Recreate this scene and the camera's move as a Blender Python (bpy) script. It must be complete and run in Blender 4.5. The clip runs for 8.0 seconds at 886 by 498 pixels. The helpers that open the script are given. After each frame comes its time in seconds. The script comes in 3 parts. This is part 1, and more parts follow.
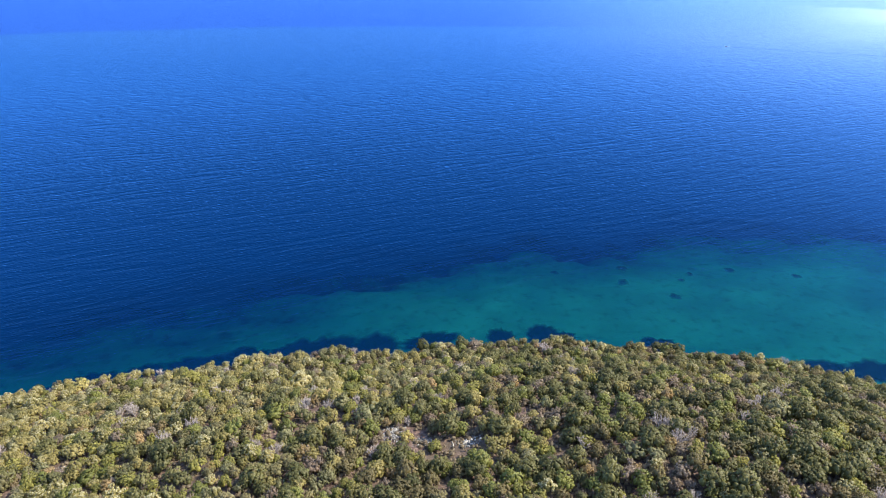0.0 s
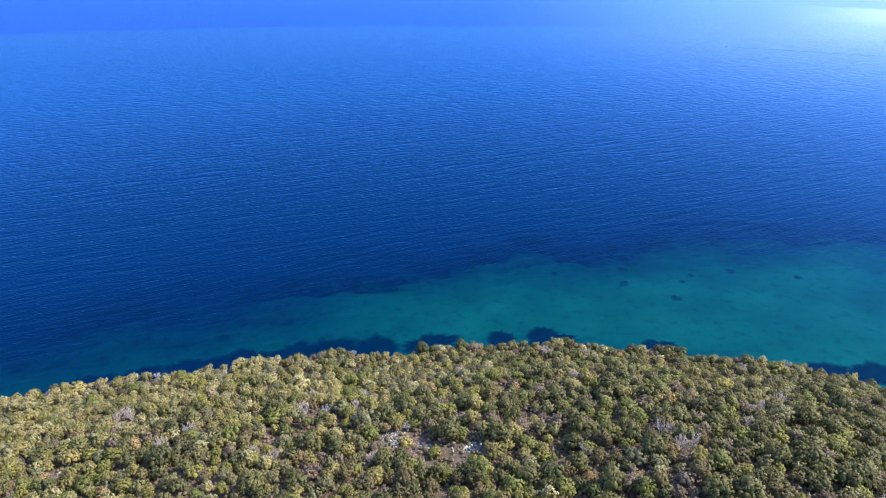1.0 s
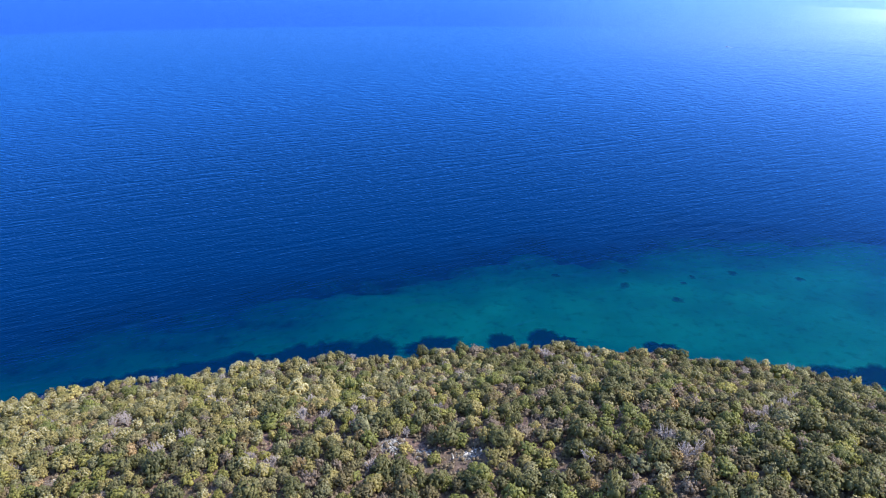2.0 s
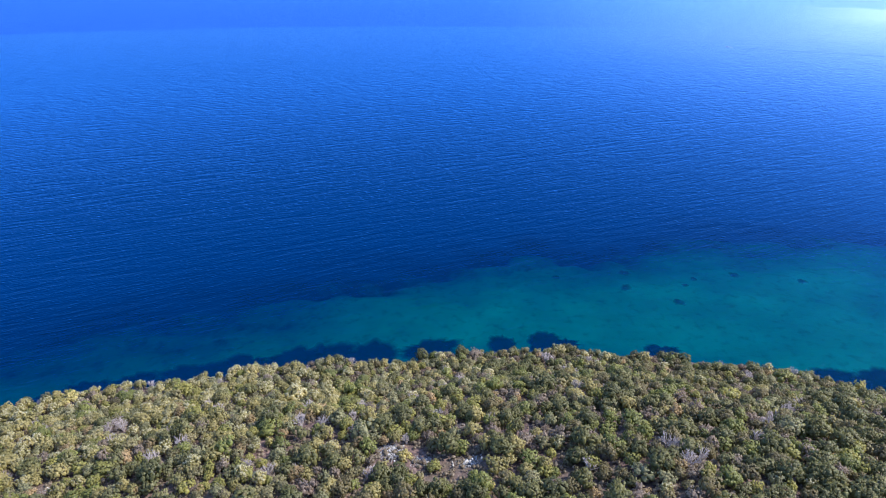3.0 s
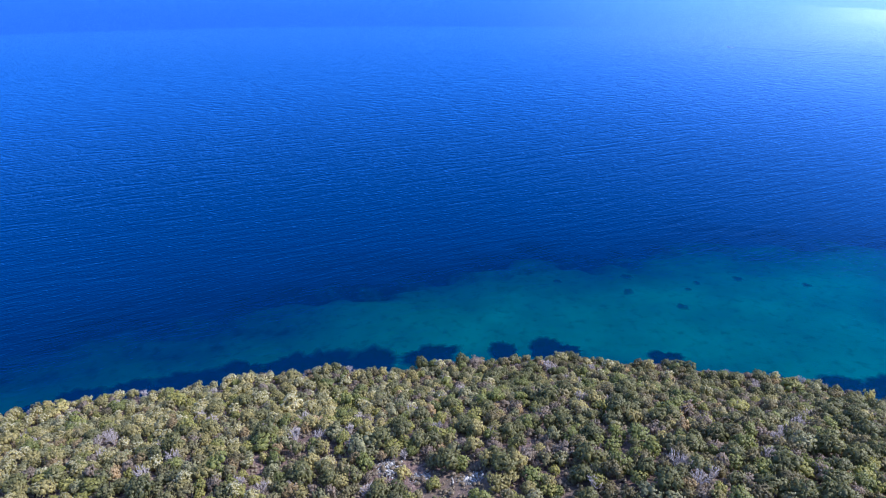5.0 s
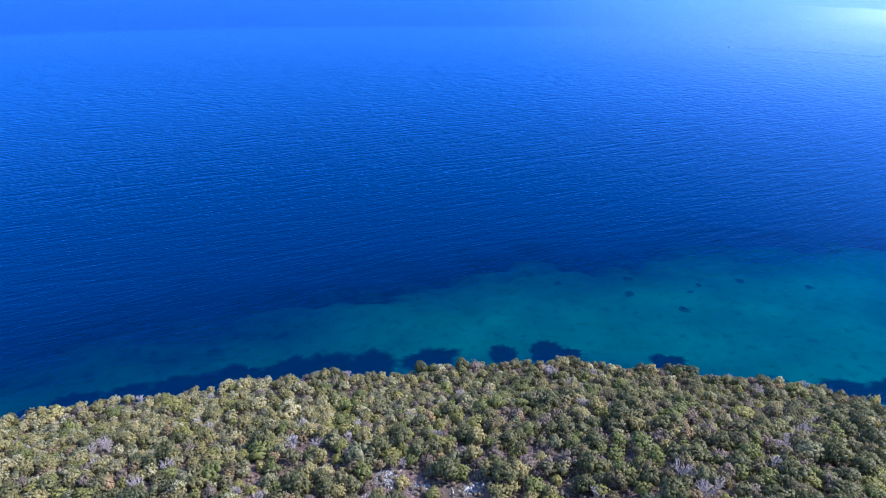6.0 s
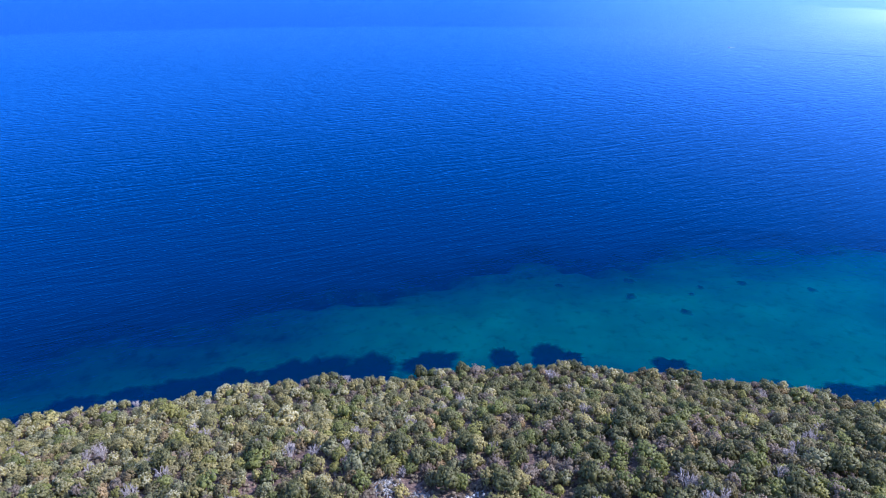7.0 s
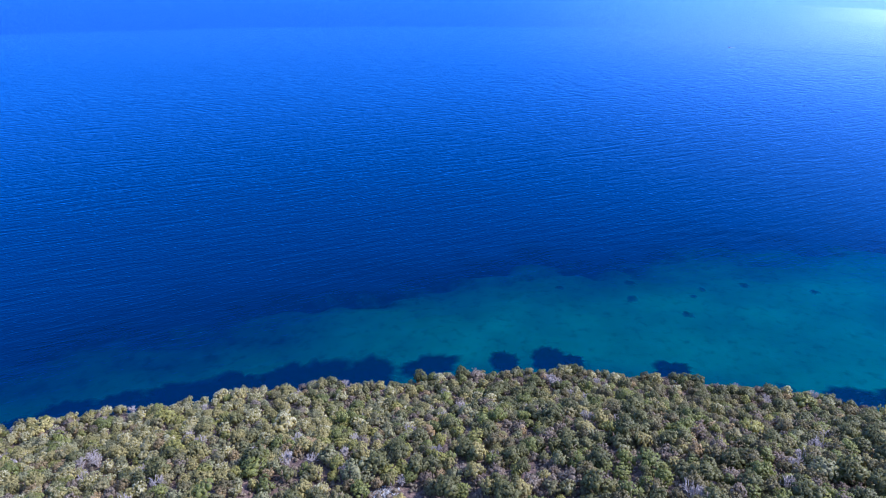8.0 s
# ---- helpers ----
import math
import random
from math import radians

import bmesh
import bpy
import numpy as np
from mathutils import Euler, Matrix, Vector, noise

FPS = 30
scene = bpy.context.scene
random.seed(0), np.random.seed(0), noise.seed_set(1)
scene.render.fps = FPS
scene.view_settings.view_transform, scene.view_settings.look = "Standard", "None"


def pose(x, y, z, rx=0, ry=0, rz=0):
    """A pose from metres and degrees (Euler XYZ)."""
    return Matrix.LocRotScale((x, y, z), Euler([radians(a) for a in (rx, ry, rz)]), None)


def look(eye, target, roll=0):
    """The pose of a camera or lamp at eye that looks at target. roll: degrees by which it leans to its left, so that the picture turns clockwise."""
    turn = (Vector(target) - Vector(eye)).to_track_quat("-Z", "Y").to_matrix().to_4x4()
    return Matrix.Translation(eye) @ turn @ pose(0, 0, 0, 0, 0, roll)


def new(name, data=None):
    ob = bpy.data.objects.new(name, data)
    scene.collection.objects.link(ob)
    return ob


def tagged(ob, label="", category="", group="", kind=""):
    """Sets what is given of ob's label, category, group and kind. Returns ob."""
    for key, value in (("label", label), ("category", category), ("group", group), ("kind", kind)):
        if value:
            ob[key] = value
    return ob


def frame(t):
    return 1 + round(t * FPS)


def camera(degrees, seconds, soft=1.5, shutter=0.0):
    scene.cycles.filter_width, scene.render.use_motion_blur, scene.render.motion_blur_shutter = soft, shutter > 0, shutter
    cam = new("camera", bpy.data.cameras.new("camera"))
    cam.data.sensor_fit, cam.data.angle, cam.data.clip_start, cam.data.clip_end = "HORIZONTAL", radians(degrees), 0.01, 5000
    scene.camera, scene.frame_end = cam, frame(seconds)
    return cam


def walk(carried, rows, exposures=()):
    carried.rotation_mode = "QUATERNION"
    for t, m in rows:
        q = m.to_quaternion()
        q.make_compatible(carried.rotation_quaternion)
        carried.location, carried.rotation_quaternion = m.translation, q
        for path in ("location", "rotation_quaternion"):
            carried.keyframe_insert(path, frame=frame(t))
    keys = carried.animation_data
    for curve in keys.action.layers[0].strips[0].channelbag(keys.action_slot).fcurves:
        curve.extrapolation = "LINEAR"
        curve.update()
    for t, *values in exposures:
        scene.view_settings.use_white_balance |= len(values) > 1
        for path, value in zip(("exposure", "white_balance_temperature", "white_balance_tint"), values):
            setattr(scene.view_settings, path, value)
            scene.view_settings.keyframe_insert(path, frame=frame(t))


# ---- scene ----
from itertools import product

# ---------------------------------------------------------------- camera
EYE, PITCH = 104.75, -24.74          # metres above the sea, degrees
FORWARD, SIDE = 13.21, 0.22          # metres flown ahead and to the right
cam = camera(74.0, 8.0, soft=0.7)
ROWS = [(0.0, 0.0), (0.5, 0.0475), (1.0, 0.0970), (1.5, 0.1510), (2.25, 0.2360), (3.0, 0.3245), (3.5, 0.3855), (4.0, 0.4500),
        (4.5, 0.5170), (5.25, 0.6215), (6.0, 0.7285), (6.5, 0.7970), (7.0, 0.8650), (7.5, 0.9325), (8.0, 1.0)]
LIGHT = [(0.0, 1.56, 6900, 6), (1.0, 1.53, 6550, 8), (3.0, 1.47, 5950, 13), (5.0, 1.42, 5550, 16), (8.0, 1.37, 5250, 19)]
walk(cam, [(t, pose(SIDE * s, FORWARD * s, EYE, 90 + PITCH, 0, 0)) for t, s in ROWS], LIGHT)

# ---------------------------------------------------------------- sun and sky
SUN_AZ, SUN_EL = 88.0, 47.0          # degrees clockwise from straight ahead, degrees up
world = bpy.data.worlds.new("sky")
scene.world = world
world.use_nodes = True
wt = world.node_tree
sky = wt.nodes.new("ShaderNodeTexSky")
sky.sky_type = "NISHITA"
sky.sun_disc = False
sky.sun_elevation, sky.sun_rotation = radians(SUN_EL), radians(SUN_AZ)
sky.air_density, sky.dust_density, sky.ozone_density = 1.0, 1.2, 6.0
wt.links.new(sky.outputs[0], wt.nodes["Background"].inputs[0])
wt.nodes["Background"].inputs[1].default_value = 0.15
sun = new("sun", bpy.data.lights.new("sun", "SUN"))
sun.data.energy, sun.data.angle, sun.data.color = 3.15, radians(0.53), (1.0, 0.89, 0.7)
a, e = radians(SUN_AZ), radians(SUN_EL)
sun.matrix_world = look(Vector((math.sin(a) * math.cos(e), math.cos(a) * math.cos(e), math.sin(e))) * 400, (0, 0, 0))


# ---------------------------------------------------------------- materials
class Nodes:
    """A node material with short ways to add and join nodes."""

    def __init__(self, name):
        self.mat = bpy.data.materials.new(name)
        self.mat.use_nodes = True
        self.tree = self.mat.node_tree
        self.tree.nodes.clear()
        self.out = self.tree.nodes.new("ShaderNodeOutputMaterial")

    def add(self, kind, inputs=None):
        n = self.tree.nodes.new("ShaderNode" + kind)
        for k, v in (inputs or {}).items():
            if isinstance(v, bpy.types.NodeSocket):
                self.tree.links.new(v, n.inputs[k])
            else:
                n.inputs[k].default_value = v
        return n

    def math(self, op, a, b=0.0, clamp=False):
        n = self.add("Math", {0: a, 1: b})
        n.operation, n.use_clamp = op, clamp
        return n.outputs[0]

    def mix(self, f, a, b, blend="MIX"):
        n = self.add("MixRGB", {0: f, 1: a, 2: b})
        n.blend_type = blend
        return n.outputs[0]

    def ramp(self, f, *stops):
        n = self.add("ValToRGB", {0: f})
        el = n.color_ramp.elements
        while len(el) < len(stops):
            el.new(0.5)
        for x, (p, c) in zip(el, stops):
            x.position, x.color = p, (*c, 1) if len(c) == 3 else c
        return n.outputs[0]

    def noise(self, vec, scale, detail=3.0, rough=0.55):
        return self.add("TexNoise", {"Vector": vec, "Scale": scale, "Detail": detail, "Roughness": rough}).outputs[0]

    def end(self, shader):
        self.tree.links.new(shader, self.out.inputs[0])
        return self.mat


def foliage(name, dark, mid, light, tip=None, glow=0.47):
    """Leaves: hue by plant, lightness by twig, grain by leaf."""
    n = Nodes(name)
    info, geo = n.add("ObjectInfo"), n.add("NewGeometry")
    plant = n.ramp(info.outputs["Random"], (0.0, dark), (0.5, mid), (1.0, light))
    twig = n.math("MULTIPLY_ADD", geo.outputs["Random Per Island"], 0.5)
    twig.node.inputs[2].default_value = 0.78
    col = n.mix(1.0, plant, n.add("CombineXYZ", {0: n.math("MULTIPLY", twig, 1.03), 1: twig, 2: n.math("MULTIPLY", twig, 1.05)}).outputs[0], "MULTIPLY")
    co = n.add("TexCoord").outputs["Object"]
    col = n.mix(n.ramp(n.noise(co, 1.3, 2), (0.45, (0, 0, 0)), (0.8, (0.35, 0.35, 0.35))), col, (*(tip or light), 1))
    grain = n.noise(co, 5.5, 3, 0.7)
    col = n.mix(1.0, col, n.ramp(grain, (0.34, (0.78, 0.78, 0.8)), (0.5, (1.0, 1.0, 1.0)), (0.66, (1.24, 1.23, 1.2))), "MULTIPLY")
    lit = n.add("BsdfPrincipled", {"Base Color": col, "Roughness": 0.46, "IOR": 1.42})
    thin = n.add("BsdfTranslucent", {"Color": n.mix(1.0, col, (1.1, 1.1, 0.7, 1), "MULTIPLY")})
    return n.end(n.add("MixShader", {0: glow, 1: lit.outputs[0], 2: thin.outputs[0]}).outputs[0])


def bark(name, c1, c2):
    n = Nodes(name)
    co = n.add("TexCoord").outputs["Object"]
    f = n.noise(co, 9.0, 4)
    bump = n.add("Bump", {"Height": f, "Strength": 0.5, "Distance": 0.02})
    return n.end(n.add("BsdfPrincipled", {"Base Color": n.ramp(f, (0.3, c1), (0.7, c2)), "Roughness": 0.9, "Normal": bump.outputs[0]}).outputs[0])


def stone_material(name, c1, c2, c3):
    n = Nodes(name)
    co, info = n.add("TexCoord").outputs["Object"], n.add("ObjectInfo")
    f = n.noise(co, 5.0, 5)
    base = n.ramp(info.outputs["Random"], (0.0, c1), (0.6, c2), (1.0, c3))
    col = n.mix(n.ramp(f, (0.5, (0, 0, 0)), (0.75, (0.7, 0.7, 0.7))), base, (*c1, 1))
    bump = n.add("Bump", {"Height": f, "Strength": 0.6, "Distance": 0.05})
    return n.end(n.add("BsdfPrincipled", {"Base Color": col, "Roughness": 0.85, "Normal": bump.outputs[0]}).outputs[0])


def ground_material():
    """Leaf litter and reddish soil with pale limestone, sand below the waterline."""
    n = Nodes("soil_and_sand")
    pos = n.add("NewGeometry").outputs["Position"]
    big, small = n.noise(pos, 0.12, 4), n.noise(pos, 1.6, 5, 0.65)
    soil = n.ramp(small, (0.34, (0.034, 0.023, 0.024)), (0.5, (0.088, 0.056, 0.05)), (0.64, (0.172, 0.115, 0.098)), (0.78, (0.28, 0.24, 0.215)))
    soil = n.mix(n.ramp(big, (0.45, (0, 0, 0)), (0.65, (0.5, 0.5, 0.5))), soil, (0.085, 0.07, 0.05, 1))
    bed = n.noise(pos, 0.045, 5, 0.6)
    sand = n.ramp(bed, (0.36, (0.272, 0.295, 0.202)), (0.5, (0.345, 0.368, 0.254)), (0.64, (0.405, 0.43, 0.305)))
    algae = n.ramp(n.noise(pos, 0.28, 5, 0.62), (0.52, (0, 0, 0)), (0.7, (0.55, 0.55, 0.55)))
    sand = n.mix(algae, sand, (0.09, 0.11, 0.075, 1))
    z = n.add("SeparateXYZ", {0: pos}).outputs[2]
    meadow = n.math("MULTIPLY", n.math("SUBTRACT", n.math("MULTIPLY_ADD", n.noise(pos, 0.13, 5, 0.66), 13.5), n.math("ADD", z, 14.4)), 0.26, True)
    sand = n.mix(meadow, sand, (0.02, 0.03, 0.02, 1))
    wet = n.math("MULTIPLY", n.math("SUBTRACT", 0.4, z), 2.0, True)
    bump = n.add("Bump", {"Height": small, "Strength": 0.7, "Distance": 0.25})
    return n.end(n.add("BsdfPrincipled", {"Base Color": n.mix(wet, soil, sand), "Roughness": 0.95, "Normal": bump.outputs[0]}).outputs[0])


def sea_material():
    """Clear water that swallows red first, deep blue with depth, ruffled by wind."""
    n = Nodes("sea_water")
    pos = n.add("NewGeometry").outputs["Position"]
    along = n.add("Mapping", {"Vector": pos, "Rotation": (0, 0, radians(-25))}).outputs[0]

    def waves(length, crest, detail=2.0, off=0.0):
        v = n.add("Mapping", {"Vector": along, "Scale": (1 / crest, 1 / length, 1), "Location": (off, off, off)}).outputs[0]
        return n.noise(v, 1.0, detail)

    def ridge(length, crest, off, high):
        return n.math("MULTIPLY", n.math("ABSOLUTE", n.math("SUBTRACT", waves(length, crest, 1.0, off), 0.5)), -high)

    h = n.math("ADD", ridge(6.8, 32.0, 5.0, 2.5), ridge(2.7, 9.0, 0.0, 1.0))
    h = n.math("ADD", h, n.math("MULTIPLY", waves(1.3, 3.2, 2.0, 7.0), 0.5))
    h = n.math("ADD", h, n.math("MULTIPLY", waves(0.7, 1.1, 1.0, 3.0), 0.2))
    # short steep wavelets, scattered
    h = n.math("ADD", h, n.math("MULTIPLY", n.math("MAXIMUM", n.math("SUBTRACT", waves(1.1, 3.0, 1.0, 11.0), 0.54), 0.0), 1.2))
    # wind: rough water, bumps halved in a far tongue whose glare is painted
    east, ahead = (n.add("SeparateXYZ", {0: pos}).outputs[i] for i in (0, 1))
    drift = n.math("MULTIPLY", n.math("SUBTRACT", n.noise(n.add("Mapping", {"Vector": pos, "Scale": (1 / 420, 1 / 420, 1)}).outputs[0], 1.0, 3.0), 0.5), 500.0)

    def step(value, start, stop):
        m = n.add("MapRange", {0: value, 1: start, 2: stop})
        m.interpolation_type = "SMOOTHSTEP"
        return m.outputs[0]

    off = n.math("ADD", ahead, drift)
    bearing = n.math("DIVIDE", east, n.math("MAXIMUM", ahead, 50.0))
    # brighter sky reflection towards the right, put into the gloss colour
    sheen_tint = n.math("MULTIPLY", step(bearing, 0.0, 0.85), step(ahead, 120.0, 1300.0))
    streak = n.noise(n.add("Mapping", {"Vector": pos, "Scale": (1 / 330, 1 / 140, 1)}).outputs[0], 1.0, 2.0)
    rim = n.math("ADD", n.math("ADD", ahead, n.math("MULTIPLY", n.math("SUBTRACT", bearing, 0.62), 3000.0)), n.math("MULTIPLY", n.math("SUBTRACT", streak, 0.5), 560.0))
    slick_glare = n.math("MULTIPLY", step(bearing, 0.5, 0.78), n.math("MULTIPLY", step(off, 900.0, 1900.0), step(rim, 2620.0, 2420.0)))
    glare = n.math("MULTIPLY_ADD", slick_glare, 0.46)
    glare.node.inputs[2].default_value = 0.0
    glare = n.math("ADD", n.math("ADD", glare, n.math("MULTIPLY", sheen_tint, 0.57)), n.math("MULTIPLY", step(ahead, 450.0, 1300.0), 0.07))
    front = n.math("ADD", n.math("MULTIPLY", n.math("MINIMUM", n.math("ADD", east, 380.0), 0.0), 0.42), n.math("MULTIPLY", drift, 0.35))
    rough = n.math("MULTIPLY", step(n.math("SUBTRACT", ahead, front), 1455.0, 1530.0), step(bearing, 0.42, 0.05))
    wind = n.math("MULTIPLY", n.math("ADD", n.math("MULTIPLY", slick_glare, -0.5), 1.0), n.math("ADD", n.math("ADD", 0.7, n.math("MULTIPLY", step(ahead, 200.0, 380.0), 0.3)), n.math("MULTIPLY", step(ahead, 350.0, 800.0), 0.5)))
    # reflection colour by zone: deeper blue far left, pale painted glare right
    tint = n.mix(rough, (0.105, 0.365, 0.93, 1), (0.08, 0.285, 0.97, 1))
    tint = n.mix(glare, tint, (0.72, 0.82, 1.0, 1))
    bump = n.add("Bump", {"Height": h, "Strength": wind, "Distance": 0.56})
    sounding = n.add("Attribute")
    sounding.attribute_name = "depth"
    depth = sounding.outputs["Fac"]

    def fade(k):
        return n.math("POWER", 2.71828, n.math("MULTIPLY", depth, -k))

    clear = n.add("CombineXYZ", {0: fade(0.6), 1: fade(0.13), 2: fade(0.118)}).outputs[0]
    down = n.add("BsdfTransparent", {"Color": clear})
    deep = n.add("BsdfDiffuse", {"Color": (0.0, 0.0125, 0.058, 1), "Normal": bump.outputs[0]})
    body = n.add("MixShader", {0: n.math("SUBTRACT", 1.0, fade(0.152)), 1: down.outputs[0], 2: deep.outputs[0]})
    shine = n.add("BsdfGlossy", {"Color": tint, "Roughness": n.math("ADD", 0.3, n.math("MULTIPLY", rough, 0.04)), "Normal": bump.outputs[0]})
    soft = n.add("Bump", {"Height": h, "Strength": wind, "Distance": 0.3})
    graze = n.math("POWER", n.add("LayerWeight", {"Blend": 0.5, "Normal": soft.outputs[0]}).outputs["Facing"], 6.5)
    gloss = n.math("MULTIPLY_ADD", graze, 0.98)
    gloss.node.inputs[2].default_value = 0.01
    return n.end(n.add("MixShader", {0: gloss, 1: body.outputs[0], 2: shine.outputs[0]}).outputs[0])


def plain(name, c, rough=0.5, metal=0.0, ior=1.45):
    n = Nodes(name)
    f = n.noise(n.add("TexCoord").outputs["Object"], 4.0, 3)
    col = n.mix(f, tuple(0.85 * v for v in c) + (1,), (*c, 1))
    return n.end(n.add("BsdfPrincipled", {"Base Color": col, "Roughness": rough, "Metallic": metal, "IOR": ior}).outputs[0])


GROUND, SEA = ground_material(), sea_material()
BARK = bark("grey_brown_bark", (0.07, 0.055, 0.045), (0.18, 0.15, 0.125))
DEADWOOD = bark("bleached_wood", (0.2, 0.172, 0.172), (0.38, 0.34, 0.34))
LIMESTONE = stone_material("limestone", (0.16, 0.158, 0.16), (0.28, 0.275, 0.275), (0.5, 0.49, 0.49))
LEAF = {
    "holm_oak": foliage("holm_oak_leaves", (0.083, 0.091, 0.037), (0.115, 0.119, 0.046), (0.144, 0.145, 0.056)),
    "strawberry_tree": foliage("strawberry_tree_leaves", (0.118, 0.136, 0.042), (0.156, 0.175, 0.052), (0.199, 0.216, 0.062)),
    "mastic_shrub": foliage("mastic_leaves", (0.173, 0.179, 0.055), (0.225, 0.225, 0.065), (0.275, 0.264, 0.078)),
    "wild_olive": foliage("wild_olive_leaves", (0.194, 0.183, 0.070), (0.255, 0.232, 0.094), (0.313, 0.280, 0.116)),
    "juniper_shrub": foliage("juniper_leaves", (0.152, 0.146, 0.074), (0.200, 0.186, 0.094), (0.252, 0.230, 0.120)),
    "heather_shrub": foliage("heather_leaves", (0.149, 0.125, 0.099), (0.203, 0.168, 0.134), (0.261, 0.216, 0.177)),
    "flowering_shrub": foliage("flowering_shrub_leaves", (0.201, 0.190, 0.070), (0.268, 0.247, 0.094), (0.342, 0.303, 0.124)),
    "kermes_oak": foliage("kermes_oak_leaves", (0.112, 0.116, 0.052), (0.146, 0.149, 0.065), (0.186, 0.183, 0.080)),
    "buckthorn_shrub": foliage("buckthorn_leaves", (0.170, 0.174, 0.093), (0.223, 0.227, 0.119), (0.277, 0.270, 0.155)),
    "phillyrea_tree": foliage("phillyrea_leaves", (0.098, 0.089, 0.044), (0.134, 0.119, 0.057), (0.173, 0.149, 0.072)),
    "rockrose_shrub": foliage("rockrose_leaves", (0.129, 0.103, 0.081), (0.176, 0.138, 0.111), (0.228, 0.186, 0.157)),
    "broom_shrub": foliage("broom_leaves", (0.183, 0.149, 0.082), (0.274, 0.211, 0.108), (0.378, 0.284, 0.158)),
    "spurge_shrub": foliage("spurge_leaves", (0.283, 0.267, 0.095), (0.347, 0.316, 0.118), (0.405, 0.358, 0.144)),
}
BLOSSOM = foliage("cream_blossom", (0.3, 0.288, 0.165), (0.38, 0.365, 0.22), (0.47, 0.455, 0.3), (0.41, 0.395, 0.265), 0.3)
SCRUB = foliage("low_scrub_leaves", (0.106, 0.093, 0.056), (0.162, 0.137, 0.090), (0.230, 0.185, 0.140))


def seagrass_material():
    """Dark blades that thin out raggedly towards the mat's margin."""
    n = Nodes("seagrass")
    pos = n.add("NewGeometry").outputs["Position"]
    cover = n.add("Attribute")
    cover.attribute_name = "cover"
    f = n.math("ADD", cover.outputs["Fac"], n.math("MULTIPLY", n.math("SUBTRACT", n.noise(pos, 0.7, 4, 0.6), 0.5), 0.7))
    f = n.math("MULTIPLY", n.math("SUBTRACT", f, 0.12), 1.3, True)
    col = n.ramp(n.noise(pos, 0.5, 4), (0.35, (0.012, 0.02, 0.012)), (0.65, (0.03, 0.043, 0.024)))
    blades = n.add("BsdfDiffuse", {"Color": col})
    return n.end(n.add("MixShader", {0: f, 1: n.add("BsdfTransparent").outputs[0], 2: blades.outputs[0]}).outputs[0])


SEAGRASS = seagrass_material()


# ---------------------------------------------------------------- forms
def value_noise(x, y, seed=0):
    """Smooth noise from -1 to 1 on a unit lattice."""
    x, y = np.asarray(x, float), np.asarray(y, float)
    ix, iy = np.floor(x).astype(np.int64), np.floor(y).astype(np.int64)
    fx, fy = x - ix, y - iy
    fx, fy = fx * fx * (3 - 2 * fx), fy * fy * (3 - 2 * fy)

    def lattice(i, j):
        h = (i * 374761393 + j * 668265263 + seed * 1442695041) & 0xFFFFFFFF
        h = ((h ^ (h >> 13)) * 1274126177) & 0xFFFFFFFF
        return ((h ^ (h >> 16)) & 0xFFFF) / 32767.5 - 1

    low = lattice(ix, iy) * (1 - fx) + lattice(ix + 1, iy) * fx
    high = lattice(ix, iy + 1) * (1 - fx) + lattice(ix + 1, iy + 1) * fx
    return low * (1 - fy) + high * fy


def brow(x):
    """How far ahead the hill's seaward brow lies."""
    return np.interp(x, [-400, -160, -110, -92, -83, -73, -58, -47, -30, -16, 8, 38, 52, 65, 82, 91, 120, 170, 400],
                     [-60, 78, 102.5, 110, 114.5, 115.5, 116.5, 120.5, 125, 126.5, 132, 133, 131, 127.5, 125.5, 122, 108, 80, -60])


def reef_edge(x):
    """How far ahead the sandy shallows end."""
    return np.interp(x, [-400, -136, -120, -98, -82, -55, -37, -17, 3, 25, 48, 73, 97, 151, 193, 400],
                     [60, 154, 164, 176, 182, 187, 195, 199, 209, 214, 219, 224, 229, 236, 238, 200])


def canopy_height(x, y):
    """Height of the scrub's top over the sea."""
    inland = brow(x) - y
    z = np.interp(inland, [-60, -20, -15, -9, -4, 0, 8, 15, 21, 30, 36, 46, 56, 70, 120, 250, 900],
                  [-12, -5, -2, 4.5, 12.5, 16.5, 18.6, 21.4, 25.5, 30.5, 33.8, 37, 38.6, 41, 47, 55, 60])
    z = z + 5.0 * np.exp(-((x - 42) / 24) ** 2 - ((y - 62) / 22) ** 2) - 2.5 * np.exp(-((x + 75) / 25) ** 2 - ((y - 70) / 30) ** 2)
    z = z + 1.3 * np.clip((-30 - x) / 15, 0, 1) * np.clip(inland / 5 + 1, 0, 1) * np.clip((45 - inland) / 20, 0, 1)
    z = z - 1.4 * np.clip((x - 90) / 20, 0, 1)
    edge = np.clip(inland / 6 + 1, 0, 1) * np.clip((30 - inland) / 20, 0, 1)
    z = z + edge * (0.6 + 0.75 * np.clip((-25 - x) / 20, 0, 1) + 0.9 * np.clip((-80 - x) / 10, 0, 1) + 1.4 * np.exp(-((x + 60) / 12) ** 2) + 2.9 * np.exp(-((x + 32) / 19) ** 2) + 0.5 * np.exp(-((x - 2) / 16) ** 2) + 0.8 * np.exp(-((x - 72) / 14) ** 2) + 0.6 * np.clip((-58 - x) / 10, 0, 1) + 1.5 * np.clip((-98 - x) / 6, 0, 1))
    return z + np.where(inland > -14, 0.8, 0.1) * value_noise(x / 11, y / 11, 3)


